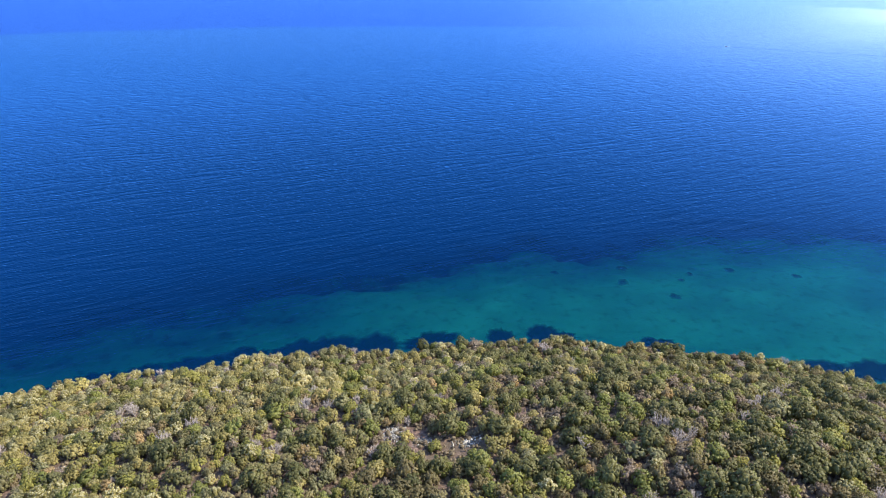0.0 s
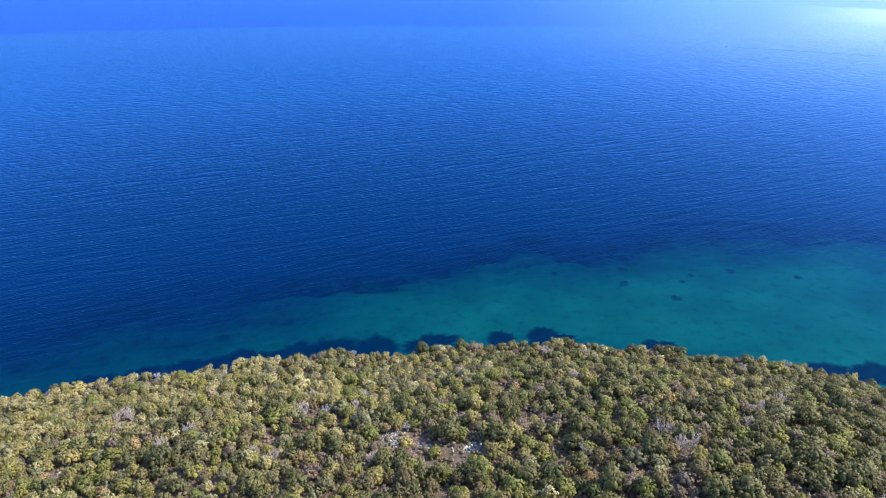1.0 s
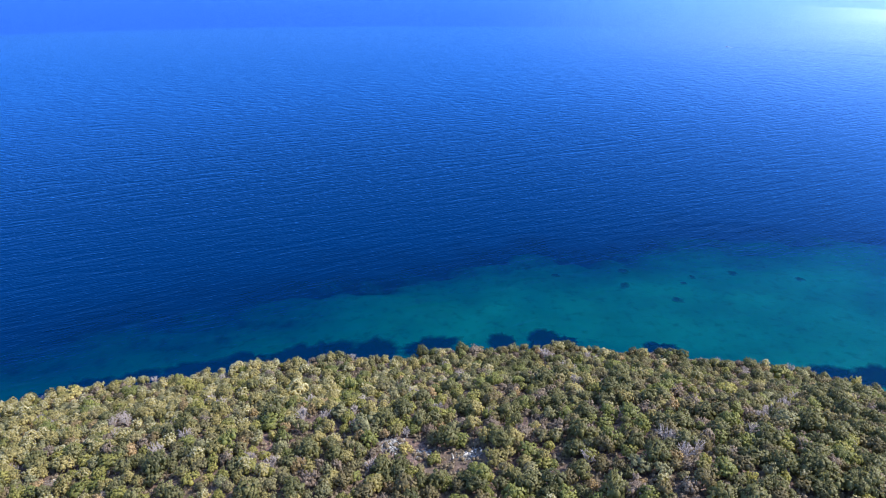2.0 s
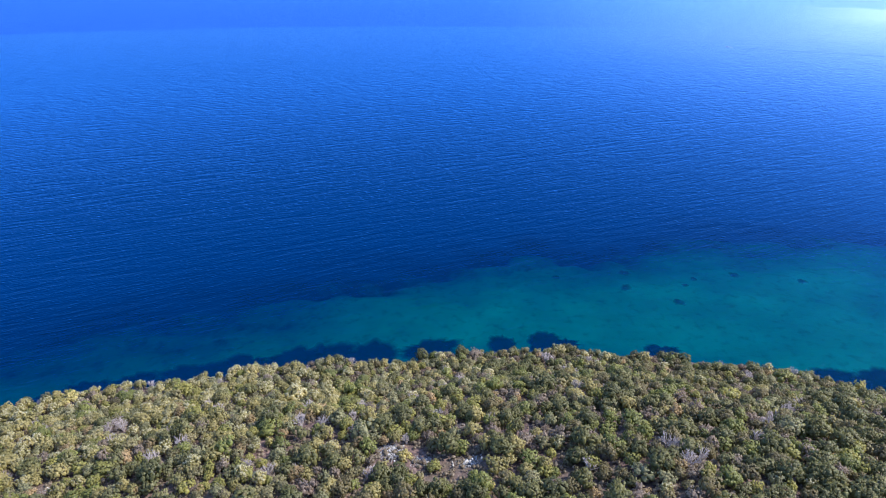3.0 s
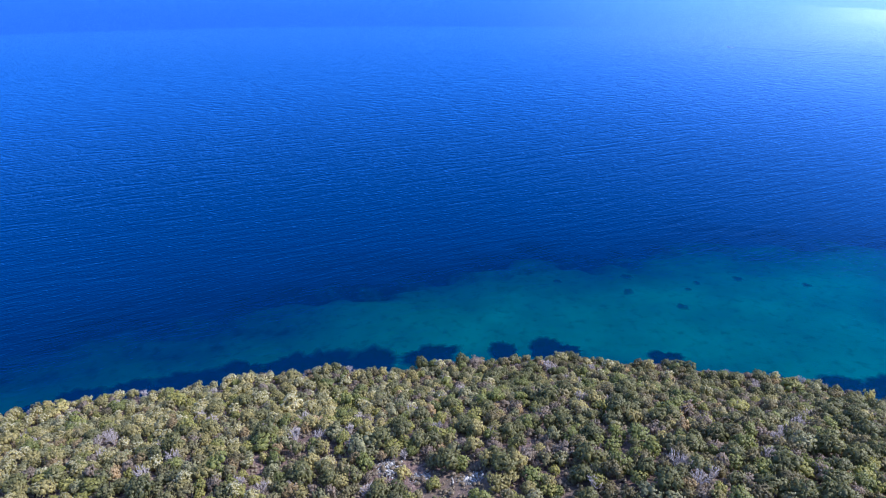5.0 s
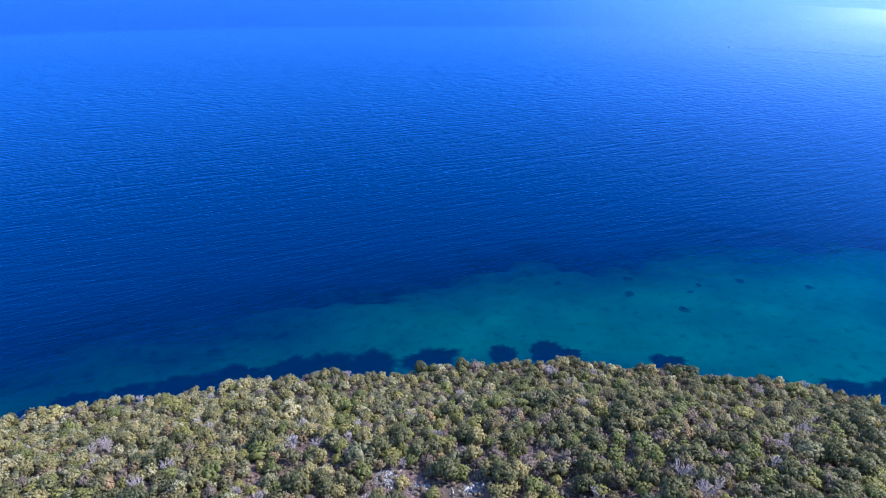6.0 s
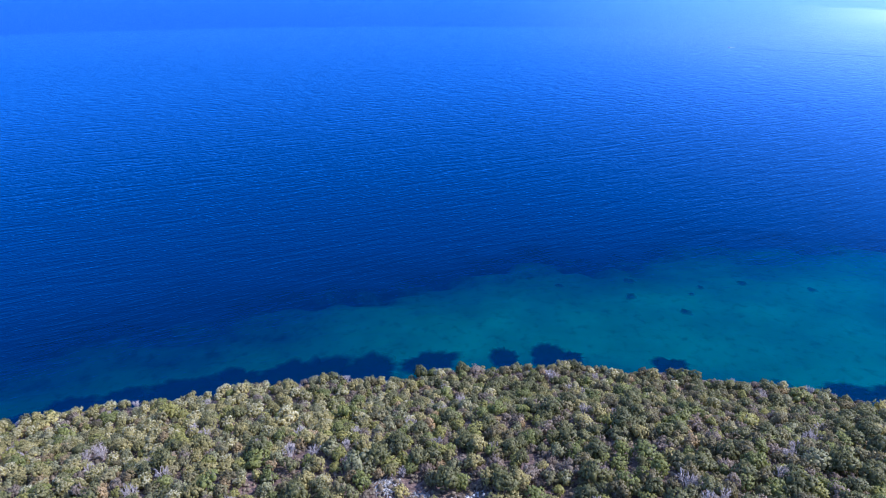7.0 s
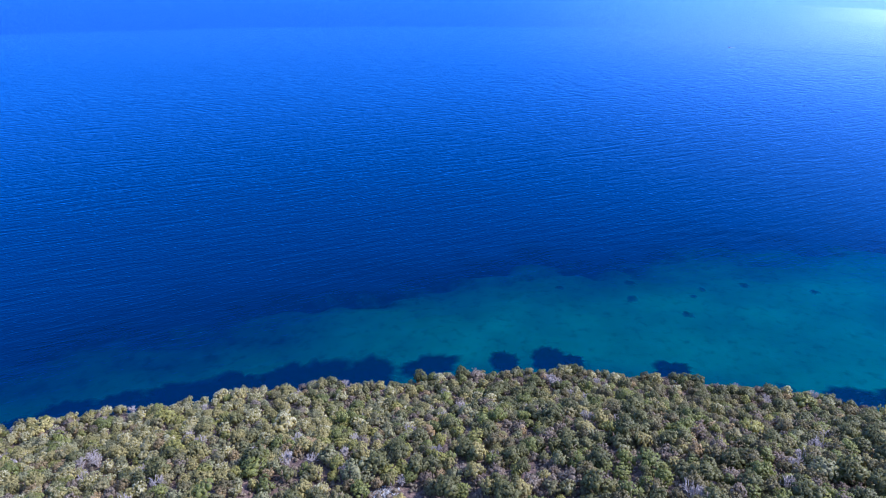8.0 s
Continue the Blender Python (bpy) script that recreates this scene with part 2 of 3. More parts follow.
def ground_height(x, y):
    x, y = np.asarray(x, float), np.asarray(y, float)
    inland = brow(x) - y
    land = canopy_height(x, y) - 2.6 * np.clip((inland + 20) / 12, 0, 1) + 0.35 * value_noise(x / 3, y / 3, 5)
    past = y - reef_edge(x) + 11 * value_noise(x / 19, y / 14, 8) + 8 * value_noise(x / 8, y / 6, 9)
    bed = np.interp(past, [-80, -30, -12, 8, 24, 40, 90, 300], [-3.8, -4.2, -4.8, -6.7, -10, -15, -25, -40])
    bed = bed - 1.25 * np.clip((-5 - x) / 65, 0, 1.3) + 0.3 * value_noise(x / 9, y / 9, 12)
    return np.where(inland > -22, land, np.where(inland > -30, land + (bed - land) * (-22 - inland) / 8, bed))


def mesh_of(name, verts, faces, mats, smooth=False, slots=None):
    me = bpy.data.meshes.new(name)
    me.from_pydata(np.asarray(verts, float), [], faces.tolist() if isinstance(faces, np.ndarray) else faces)
    for m in mats:
        me.materials.append(m)
    if smooth:
        me.polygons.foreach_set("use_smooth", [True] * len(me.polygons))
    if slots is not None:
        me.polygons.foreach_set("material_index", slots)
    me.update()
    return me


def child(name, me, parent, label="", m=None):
    ob = new(name, me)
    ob.parent = parent
    if m is not None:
        ob.matrix_local = m
    return tagged(ob, label)


def sheet(name, xs, ys, height, mat):
    gx, gy = np.meshgrid(xs, ys)
    v = np.stack([gx, gy, height(gx, gy)], -1).reshape(-1, 3)
    w, h = len(xs), len(ys)
    i = (np.arange(h - 1)[:, None] * w + np.arange(w - 1)).ravel()
    me = mesh_of(name, v, np.stack([i, i + 1, i + w + 1, i + w], -1), [mat], True)
    return new(name, me), v


def lines(near, step, far, grow=1.25):
    """Grid lines: even between the two ends of near, wider and wider out to far."""
    mid = np.arange(near[0], near[1] + step / 2, step)
    up, d = [mid[-1]], step
    while up[-1] < far[1]:
        d *= grow
        up.append(min(up[-1] + d, far[1]))
    down, d = [mid[0]], step
    while down[-1] > far[0]:
        d *= grow
        down.append(max(down[-1] - d, far[0]))
    return np.concatenate([down[:0:-1], mid, up[1:]])


GOLD = (1 + 5 ** 0.5) / 2
ICO_V = np.array([p for s, t in product((-1, 1), (-GOLD, GOLD)) for p in ((0, s, t), (s, t, 0), (t, 0, s))], float) / (1 + GOLD * GOLD) ** 0.5
ICO_F = [f for f in product(range(12), repeat=3) if f[0] < f[1] and f[0] < f[2] and f[1] != f[2]
         and all(abs(np.linalg.norm(ICO_V[p] - ICO_V[q]) - 2 / (1 + GOLD * GOLD) ** 0.5) < 0.01 for p, q in ((f[0], f[1]), (f[1], f[2]), (f[0], f[2])))
         and np.dot(np.cross(ICO_V[f[1]] - ICO_V[f[0]], ICO_V[f[2]] - ICO_V[f[0]]), ICO_V[f[0]]) > 0]


OCT_V = np.array([(1, 0, 0), (0, 1, 0), (-1, 0, 0), (0, -1, 0), (0, 0, 1), (0, 0, -1)], float)
OCT_F = [(0, 1, 4), (1, 2, 4), (2, 3, 4), (3, 0, 4), (1, 0, 5), (2, 1, 5), (3, 2, 5), (0, 3, 5)]


ICO_I, OCT_I = np.array(ICO_F), np.array(OCT_F)


def unit(v):
    return v / np.sqrt((v * v).sum(-1, keepdims=True))


def cross(p, q):
    return np.stack([p[:, 1] * q[:, 2] - p[:, 2] * q[:, 1], p[:, 2] * q[:, 0] - p[:, 0] * q[:, 2], p[:, 0] * q[:, 1] - p[:, 1] * q[:, 0]], -1)


class Soup:
    """Collects the pieces of one mesh."""

    def __init__(self):
        self.v, self.f, self.n, self.soft = [], [], 0, []

    def put(self, verts, faces, soft=None):
        self.v.append(verts)
        self.soft.append(np.zeros((len(verts), 3)) if soft is None else soft)
        if isinstance(faces, np.ndarray):
            self.f += (faces + self.n).tolist()
        else:
            self.f += [tuple(i + self.n for i in f) for f in faces]
        self.n += len(verts)

    def tuft(self, rng, centre, radius, out=(0, 0, 0)):
        v = OCT_V * radius * (1 + rng.uniform(-0.25, 0.25, (6, 1)))
        a = rng.uniform(0, 1.57)
        v = v @ np.array([(math.cos(a), math.sin(a), 0), (-math.sin(a), math.cos(a), 0), (0, 0, 1)])
        self.put(v + centre, OCT_I, unit(unit(v) + out))

    def ball(self, rng, centre, radius, rough=0.18, squash=1.0):
        v = ICO_V * radius * (1 + rng.uniform(-rough, rough, (12, 1))) * (1, 1, squash)
        self.put(v + centre, ICO_I)

    def leaves(self, rng, centre, radius, count, size, up=0.25, squash=1.0, out=(0, 0, 0)):
        d = unit(rng.normal(size=(count, 3)) + (0, 0, up))
        p = centre + d * radius * rng.uniform(0.88, 1.12, (count, 1)) * (1, 1, squash)
        nrm = unit(d + rng.normal(scale=0.42, size=(count, 3)))
        t = unit(cross(nrm, rng.normal(size=(count, 3))))
        b = cross(nrm, t)
        s = size * rng.uniform(0.7, 1.3, (count, 1))
        v = np.stack([p - t * s * 0.55 - b * s * 0.35, p + t * s * 0.55 - b * s * 0.35, p + b * s * 0.75], 1).reshape(-1, 3)
        soft = np.repeat(unit(d + out + rng.normal(scale=0.24, size=(count, 3))), 3, 0)
        self.put(v, np.arange(3 * count).reshape(-1, 3), soft)

    def limb(self, p, q, r0, r1, sides=5):
        p, q = np.array(p, float), np.array(q, float)
        d = unit(q - p)
        t = unit(np.cross(d, (0.31, 0.87, 0.12)))
        b = np.cross(d, t)
        ring = [(math.cos(k), math.sin(k)) for k in np.arange(sides) * 2 * math.pi / sides]
        v = [c + (t * x + b * y) * r for c, r in ((p, r0), (q, r1)) for x, y in ring]
        f = [(i, (i + 1) % sides, sides + (i + 1) % sides, sides + i) for i in range(sides)]
        self.put(np.array(v), f + [tuple(range(sides, 2 * sides))])

    def mesh(self, name, mat, smooth=True):
        me = mesh_of(name, np.concatenate(self.v), self.f, [mat], smooth)
        soft = np.concatenate(self.soft)
        if smooth and soft.any():
            me.normals_split_custom_set_from_vertices(soft)
        return me


def billows(rng, radius, height):
    """The few rounded masses that make up a crown: centres, radii and flattening."""
    out = [(np.array([0, 0, height * 0.52]), radius * rng.uniform(0.5, 0.62), 0.0)]
    turn, count = rng.uniform(0, 6.28), rng.integers(4, 7)
    for k in range(count):
        az, far = turn + k * 6.28 / count + rng.uniform(-0.35, 0.35), radius * rng.uniform(0.4, 0.64)
        out.append((np.array([far * math.cos(az), far * math.sin(az), height * rng.uniform(0.3, 0.6)]), radius * rng.uniform(0.33, 0.48), 0.0))
    return [(c, r, min(1.15, (height * rng.uniform(0.8, 1.05) - c[2]) / r)) for c, r, _ in out]


def crown_mesh(rng, radius, height, tufts, leafs, size, mat, top=None):
    crown, masses = Soup(), billows(rng, radius, height)
    for c, r, flat in masses:
        crown.ball(rng, c, r * 0.62, 0.2, flat)
    share = np.array([r * r for _, r, _ in masses])
    share = share / share.sum()
    for _ in range(int(tufts * 0.98)):
        for _ in range(6):
            k = rng.choice(len(masses), p=share)
            c, r, flat = masses[k]
            d = unit(rng.normal(size=3) + (0, 0, 0.45))
            p = c + d * r * rng.uniform(0.88, 1.06) * (1, 1, flat)
            if d[2] > -0.35 and not any(np.linalg.norm((p - c2) / (1, 1, f2)) < 0.8 * r2 for j, (c2, r2, f2) in enumerate(masses) if j != k):
                break
        small = radius * rng.uniform(0.085, 0.145)
        out = 0.75 * d + 0.8 * unit(p - (0, 0, height * 0.25))
        crown.tuft(rng, p, small * 0.85, out)
        crown.leaves(rng, p, small, leafs - 7, size * 0.78, 0.5, 1.15, out)
        if top is not None and p[2] > height * 0.5 and rng.random() < 0.75:
            top.leaves(rng, p + (0, 0, 0.04), small * 1.1, 10, 0.12, 1.0, 1.0, out)
    return crown.mesh("crown", mat)


def stems(rng, radius, height, mat):
    s = Soup()
    fork = np.array([rng.uniform(-0.15, 0.15), rng.uniform(-0.15, 0.15), height * 0.28])
    s.limb((0, 0, -0.5), fork, 0.1 * radius, 0.07 * radius, 5)
    for k in range(4):
        az = k * 1.57 + rng.uniform(-0.5, 0.5)
        s.limb(fork, fork + (math.cos(az) * radius * 0.5, math.sin(az) * radius * 0.5, height * rng.uniform(0.22, 0.4)), 0.06 * radius, 0.025 * radius, 4)
    return s.mesh("trunk", mat)


# name: label, category, crown radius, height over radius, tufts, leaves a tuft, leaf size
KINDS = {
    "holm_oak": ("dark green dense rounded holm oak on the wooded slope", "tree", 2.2, 1.55, 96, 12, 0.19),
    "strawberry_tree": ("fresh green bushy strawberry tree among the scrub", "tree", 1.85, 1.5, 82, 12, 0.18),
    "mastic_shrub": ("yellow-green rounded mastic shrub on the wooded slope", "shrub", 1.55, 1.45, 68, 12, 0.165),
    "wild_olive": ("grey-olive wild olive with a tufted rounded crown", "tree", 1.8, 1.5, 80, 12, 0.175),
    "juniper_shrub": ("dull grey-green juniper shrub with dense fine tufts", "shrub", 1.52, 1.5, 70, 12, 0.16),
    "heather_shrub": ("brownish mauve dry heather shrub among green scrub", "shrub", 1.42, 1.35, 64, 12, 0.15),
    "flowering_shrub": ("olive shrub topped with pale cream flower heads", "shrub", 1.58, 1.5, 70, 12, 0.165),
    "kermes_oak": ("dull green kermes oak with a knobbly crown", "tree", 1.75, 1.45, 78, 12, 0.175),
    "buckthorn_shrub": ("pale grey-green buckthorn shrub on the hillside", "shrub", 1.52, 1.45, 68, 12, 0.165),
    "phillyrea_tree": ("dark olive-brown phillyrea with a dense rounded crown", "tree", 1.8, 1.5, 80, 12, 0.17),
    "rockrose_shrub": ("dull brown-grey rockrose shrub with faded leaves", "shrub", 1.45, 1.4, 66, 12, 0.155),
    "spurge_shrub": ("golden-yellow spurge mound standing out from the green scrub", "shrub", 1.5, 1.35, 64, 12, 0.16),
    "broom_shrub": ("tan and olive drying broom shrub on the hillside", "shrub", 1.4, 1.4, 64, 12, 0.16),
}
rng = np.random.default_rng(7)
VARIANTS = {}
for kind, (label, cat, R, ratio, tufts, leafs, size) in KINDS.items():
    VARIANTS[kind] = []
    for _ in range(5):
        top = Soup()
        hgt = R * ratio * rng.uniform(0.85, 1.15)
        crown = crown_mesh(rng, R, hgt, tufts, leafs, size, LEAF[kind], top if kind == "flowering_shrub" else None)
        parts = [("trunk", stems(rng, R, hgt, BARK), ""), ("crown", crown, "")]
        if top.n:
            parts.append(("blossom", top.mesh("blossom", BLOSSOM), "cream flower heads"))
        VARIANTS[kind].append(parts)


def dead_parts(rng, radius, height):
    """Bare, bleached branches of a dead shrub: a few stems that fork three times."""
    s = Soup()
    for k in range(7):
        az, lean = k * 0.9 + rng.uniform(-0.4, 0.4), rng.uniform(0.25, 0.8)
        d = np.array([math.cos(az) * lean, math.sin(az) * lean, 1.0])
        q = d * height * rng.uniform(0.35, 0.55)
        s.limb((0, 0, -0.3), q, 0.085, 0.06, 5)
        for _ in range(4):
            e1 = q + (unit(d + rng.normal(scale=0.5, size=3)) * height * rng.uniform(0.25, 0.45))
            s.limb(q, e1, 0.06, 0.04, 4)
            for _ in range(5):
                e2 = e1 + unit(e1 - q + rng.normal(scale=0.55, size=3)) * height * rng.uniform(0.12, 0.3)
                s.limb(e1, e2, 0.036, 0.016, 3)
    return [("trunk", s.mesh("trunk", DEADWOOD), "")]


VARIANTS["dead_shrub"] = [dead_parts(rng, 1.4, 2.3) for _ in range(5)]
KINDS["dead_shrub"] = ("leafless bleached grey dead shrub with bare branches", "shrub")
COUNT = {k: 0 for k in KINDS}


def plant(kind, x, y, scale, rng, z=None, tall=1.0):
    """One tree or shrub at its place on the ground."""
    COUNT[kind] += 1
    ob = new(kind)
    ob.empty_display_size = 0.5
    ob.matrix_world = pose(x, y, (float(ground_height(x, y)) if z is None else z) - 0.1, rng.uniform(-4, 4), rng.uniform(-4, 4), rng.uniform(0, 360)) @ Matrix.Diagonal((scale, scale, scale * tall * rng.uniform(0.85, 1.15), 1))
    for name, me, lab in VARIANTS[kind][rng.integers(5)]:
        child(name, me, ob, lab)
    return tagged(ob, KINDS[kind][0], KINDS[kind][1], "scrub on the hillside")


# ---------------------------------------------------------------- ground and sea
ground, _ = sheet("ground", lines((-140, 140), 1.5, (-4900, 4900)), lines((45, 250), 1.5, (-600, 4900)), ground_height, GROUND)
tagged(ground, "scrub-covered hill of reddish soil running down into sandy shallows", "ground", kind="structure")
water, grid = sheet("water", lines((-220, 220), 3.0, (-4900, 4900)), lines((100, 330), 3.0, (-600, 4900)), lambda x, y: 0 * x, SEA)
tagged(water, "deep blue rippled sea turning turquoise over the shallows", "sea", kind="structure")
depth = water.data.attributes.new("depth", "FLOAT", "POINT")
depth.data.foreach_set("value", np.clip(-ground_height(grid[:, 0], grid[:, 1]), 0.05, 60))


# ---------------------------------------------------------------- scrub
def inside(x, y, ovals):
    return any(((x - cx) / rx) ** 2 + ((y - cy) / ry) ** 2 < 1 for cx, cy, rx, ry in ovals)


def clearing(x, y):
    """Stony openings in the scrub."""
    return inside(x, y, ((-7.6, 74.4, 3.7, 4.0), (-1.0, 73.2, 3.6, 3.2), (4.4, 72.2, 3.8, 3.6), (-61, 71.5, 2.0, 1.3)))


def hollow(x, y):
    """Gaps between the crowns where only undergrowth stands."""
    return inside(x, y, ((-22.6, 86.2, 1.0, 1.2), (-60.3, 89.2, 1.2, 0.9), (14.5, 82.6, 1.8, 0.8), (25, 68.3, 1.6, 0.8), (10.2, 66.6, 2.0, 0.8),
                         (-19.8, 79.3, 1.3, 1.1), (-16.0, 84.0, 1.0, 1.3), (-94, 103, 1.5, 1.2)))


def near(x, y, cx, cy, rx, ry):
    return math.exp(-((x - cx) / rx) ** 2 - ((y - cy) / ry) ** 2)


# single plants that stand out by colour, size or place
MARKED = []


def stand(kind, *places):
    """Plants of one kind, each given by its place and its scale."""
    for x, y, s in places:
        R, high = (1.4, 2.3) if kind == "dead_shrub" else (KINDS[kind][2], KINDS[kind][2] * KINDS[kind][3])
        MARKED.append((x, y, 0.45 + 0.78 * s * R))
        plant(kind, x, y, s, rng, None, 1.0 if clearing(x, y) else min(1.7, max(1.0, 2.75 / (high * s))))


rng = np.random.default_rng(33)
stand("spurge_shrub", (-83, 108.9, 1.69), (-85.3, 108.8, 1.03), (-28.5, 79.1, 0.66), (-9.5, 61.3, 0.4), (6.8, 66.6, 0.61), (-17.8, 105.6, 0.99), (-6.1, 74.9, 0.94))
stand("flowering_shrub", (-79.5, 112.7, 1), (-73.8, 115.8, 1.12), (-70.1, 115.2, 0.93), (-60.5, 118.1, 1.14), (-54.6, 119, 1.14), (-49.3, 118.4, 1.23), (-44.8, 117.5, 1.22), (-40.7, 115.4, 1.2), (-30.3, 101.2, 1.73), (-26.4, 100.7, 0.98), (-41.1, 99.8, 1.05), (-38, 106.7, 1.29), (-72.3, 76.1, 0.65), (-73.9, 83.2, 0.77), (-79.3, 86, 0.94), (-32, 60.7, 0.65), (-22.2, 116.9, 1.21), (30.1, 131.2, 1.34), (41.8, 129.9, 1.23), (80, 123.4, 0.98), (-0.6, 128.1, 1.01), (-32.3, 95.6, 0.86), (-11.7, 121, 1.06))
stand("strawberry_tree", (-74.7, 101.6, 1.29), (-29.5, 83.1, 1.3), (-26.6, 78.8, 0.96), (26.3, 77.5, 0.88), (31, 79, 1.28), (28.3, 73.5, 0.68), (13.4, 71.5, 1.09), (31.2, 74.3, 0.79), (30.7, 107.4, 1.1), (-25.9, 114.8, 1.17))
stand("mastic_shrub", (-53.1, 73.5, 1.29), (-53.4, 71, 0.82), (-31.6, 62.9, 0.57), (-62.9, 65.8, 0.84), (-56.9, 108.7, 1.8), (-46.6, 92, 1.39), (-13.2, 62.4, 0.62), (-14.9, 60.5, 0.66), (-31.2, 63, 0.63), (5.5, 91.1, 1.21), (53.5, 92.4, 1.76), (35.7, 58.8, 0.58), (80.7, 118.3, 1.74), (54.5, 57.3, 1.04), (57.8, 65.6, 0.86), (59.2, 69.3, 1.08), (-8.3, 81.5, 1.18), (-5.9, 82.3, 1.04), (-16.5, 83.4, 0.99), (50.2, 69.2, 1.31), (-1.3, 72.2, 0.88), (45, 55.3, 0.76))
stand("wild_olive", (-35.1, 119.6, 1.42), (24.6, 92.7, 1.05), (8, 70.6, 1.06), (5, 80.5, 1.06), (15.3, 69.7, 0.68), (51.2, 128, 1.15), (12.2, 69.2, 0.78), (-9.4, 72.4, 0.73), (-46.8, 85.3, 0.93))
stand("juniper_shrub", (38.4, 132.6, 0.65), (21.2, 131.8, 0.86), (71.3, 119.1, 0.89), (-12.4, 101.4, 1.53), (-4.1, 88.9, 1.06))
stand("buckthorn_shrub", (-13.1, 80.8, 1.68), (27.7, 64.9, 1.34), (55.6, 77.9, 1.68), (18.2, 81.6, 0.91), (86.3, 118.4, 1.28), (-11.6, 80.2, 1.18), (44.1, 62, 0.73), (-30.2, 123.7, 1.12))
stand("kermes_oak", (-48.9, 67.3, 0.91), (-44.9, 65.4, 0.89), (-43.4, 68.6, 0.92), (-38.4, 64.3, 0.87), (-43.7, 61.4, 0.85), (-39.4, 61.2, 0.84), (-39.7, 69.4, 0.82), (-50.1, 72, 0.84), (29.2, 86.2, 1.27), (65.6, 68.2, 1.11), (-46.1, 72.4, 0.9), (-40.7, 74.8, 0.98))
stand("heather_shrub", (18.2, 90, 1.1), (20.2, 92.1, 0.9), (-78.1, 106.1, 1.16), (-55.1, 77, 1.02), (-49.8, 78, 0.81), (13.2, 76.9, 1.22), (18.7, 76.5, 1.42), (15.9, 76.5, 0.93), (43.4, 83.6, 1.07), (39.4, 70.7, 0.93), (-11.3, 73.4, 0.56), (-18.9, 70.6, 0.81), (-16.2, 70.3, 0.74), (-3.1, 74.1, 0.49), (66.2, 126.2, 1.44), (-58.8, 82.3, 0.92), (58.5, 60.6, 1.07), (8.4, 130.9, 1.49), (-35.4, 60.3, 0.66))
stand("rockrose_shrub", (25.6, 60.4, 1.27), (8.3, 79.7, 1.08), (-19.4, 66.6, 1.08), (-23.9, 60.1, 0.82), (53.6, 63.8, 0.9), (-2.3, 79.6, 0.94), (30.6, 57, 0.83))
stand("phillyrea_tree", (21.2, 77.4, 1.13), (-5.3, 65.1, 1.21), (-3.8, 60.2, 1.04), (-10.9, 63.5, 0.99), (-14.7, 66.4, 0.87), (-2, 63.6, 0.89), (2.6, 64.6, 0.9), (5.2, 61.3, 0.81), (17.5, 64, 0.78), (40.7, 63, 0.95))
stand("dead_shrub", (-24.8, 84.7, 0.89), (-5.5, 95.8, 0.98), (26.3, 126.5, 1.26), (33.2, 70.7, 0.94), (33.9, 69.5, 0.62), (36.5, 67.1, 0.78), (-60.8, 91.6, 0.72), (52.4, 79.1, 0.83), (47.6, 72.9, 0.71), (26.3, 97.3, 0.74), (-76, 91.9, 0.72), (-50.3, 66.5, 0.49))

# two that rise over their neighbours
for kind, x, y, size in (("spurge_shrub", 99.2, 117.5, 1.25), ("flowering_shrub", 54.2, 104.5, 1.0)):
    MARKED.append((x, y, 2.2))
    plant(kind, x, y, size, rng, None, 1.75)

NAMES = [k for k in KINDS if k not in ("dead_shrub", "spurge_shrub")]
rng = np.random.default_rng(21)
STEP = 2.12
spots = []
for iy, ix in product(range(int(50 / STEP), int(142 / STEP)), range(int(-130 / STEP), int(130 / STEP))):
    x, y = (ix + 0.5 * (iy % 2) + rng.uniform(-0.42, 0.42)) * STEP, (iy + rng.uniform(-0.42, 0.42)) * STEP
    inland = brow(x) - y
    if -6 < inland and abs(x) < 0.68 * y + 32 and not clearing(x, y) and not hollow(x, y) and all((x - p) ** 2 + (y - q) ** 2 > r * r for p, q, r in MARKED):
        spots.append((x, y, inland))
spot_x, spot_y, spot_in = rng.permutation(np.array(spots)).T
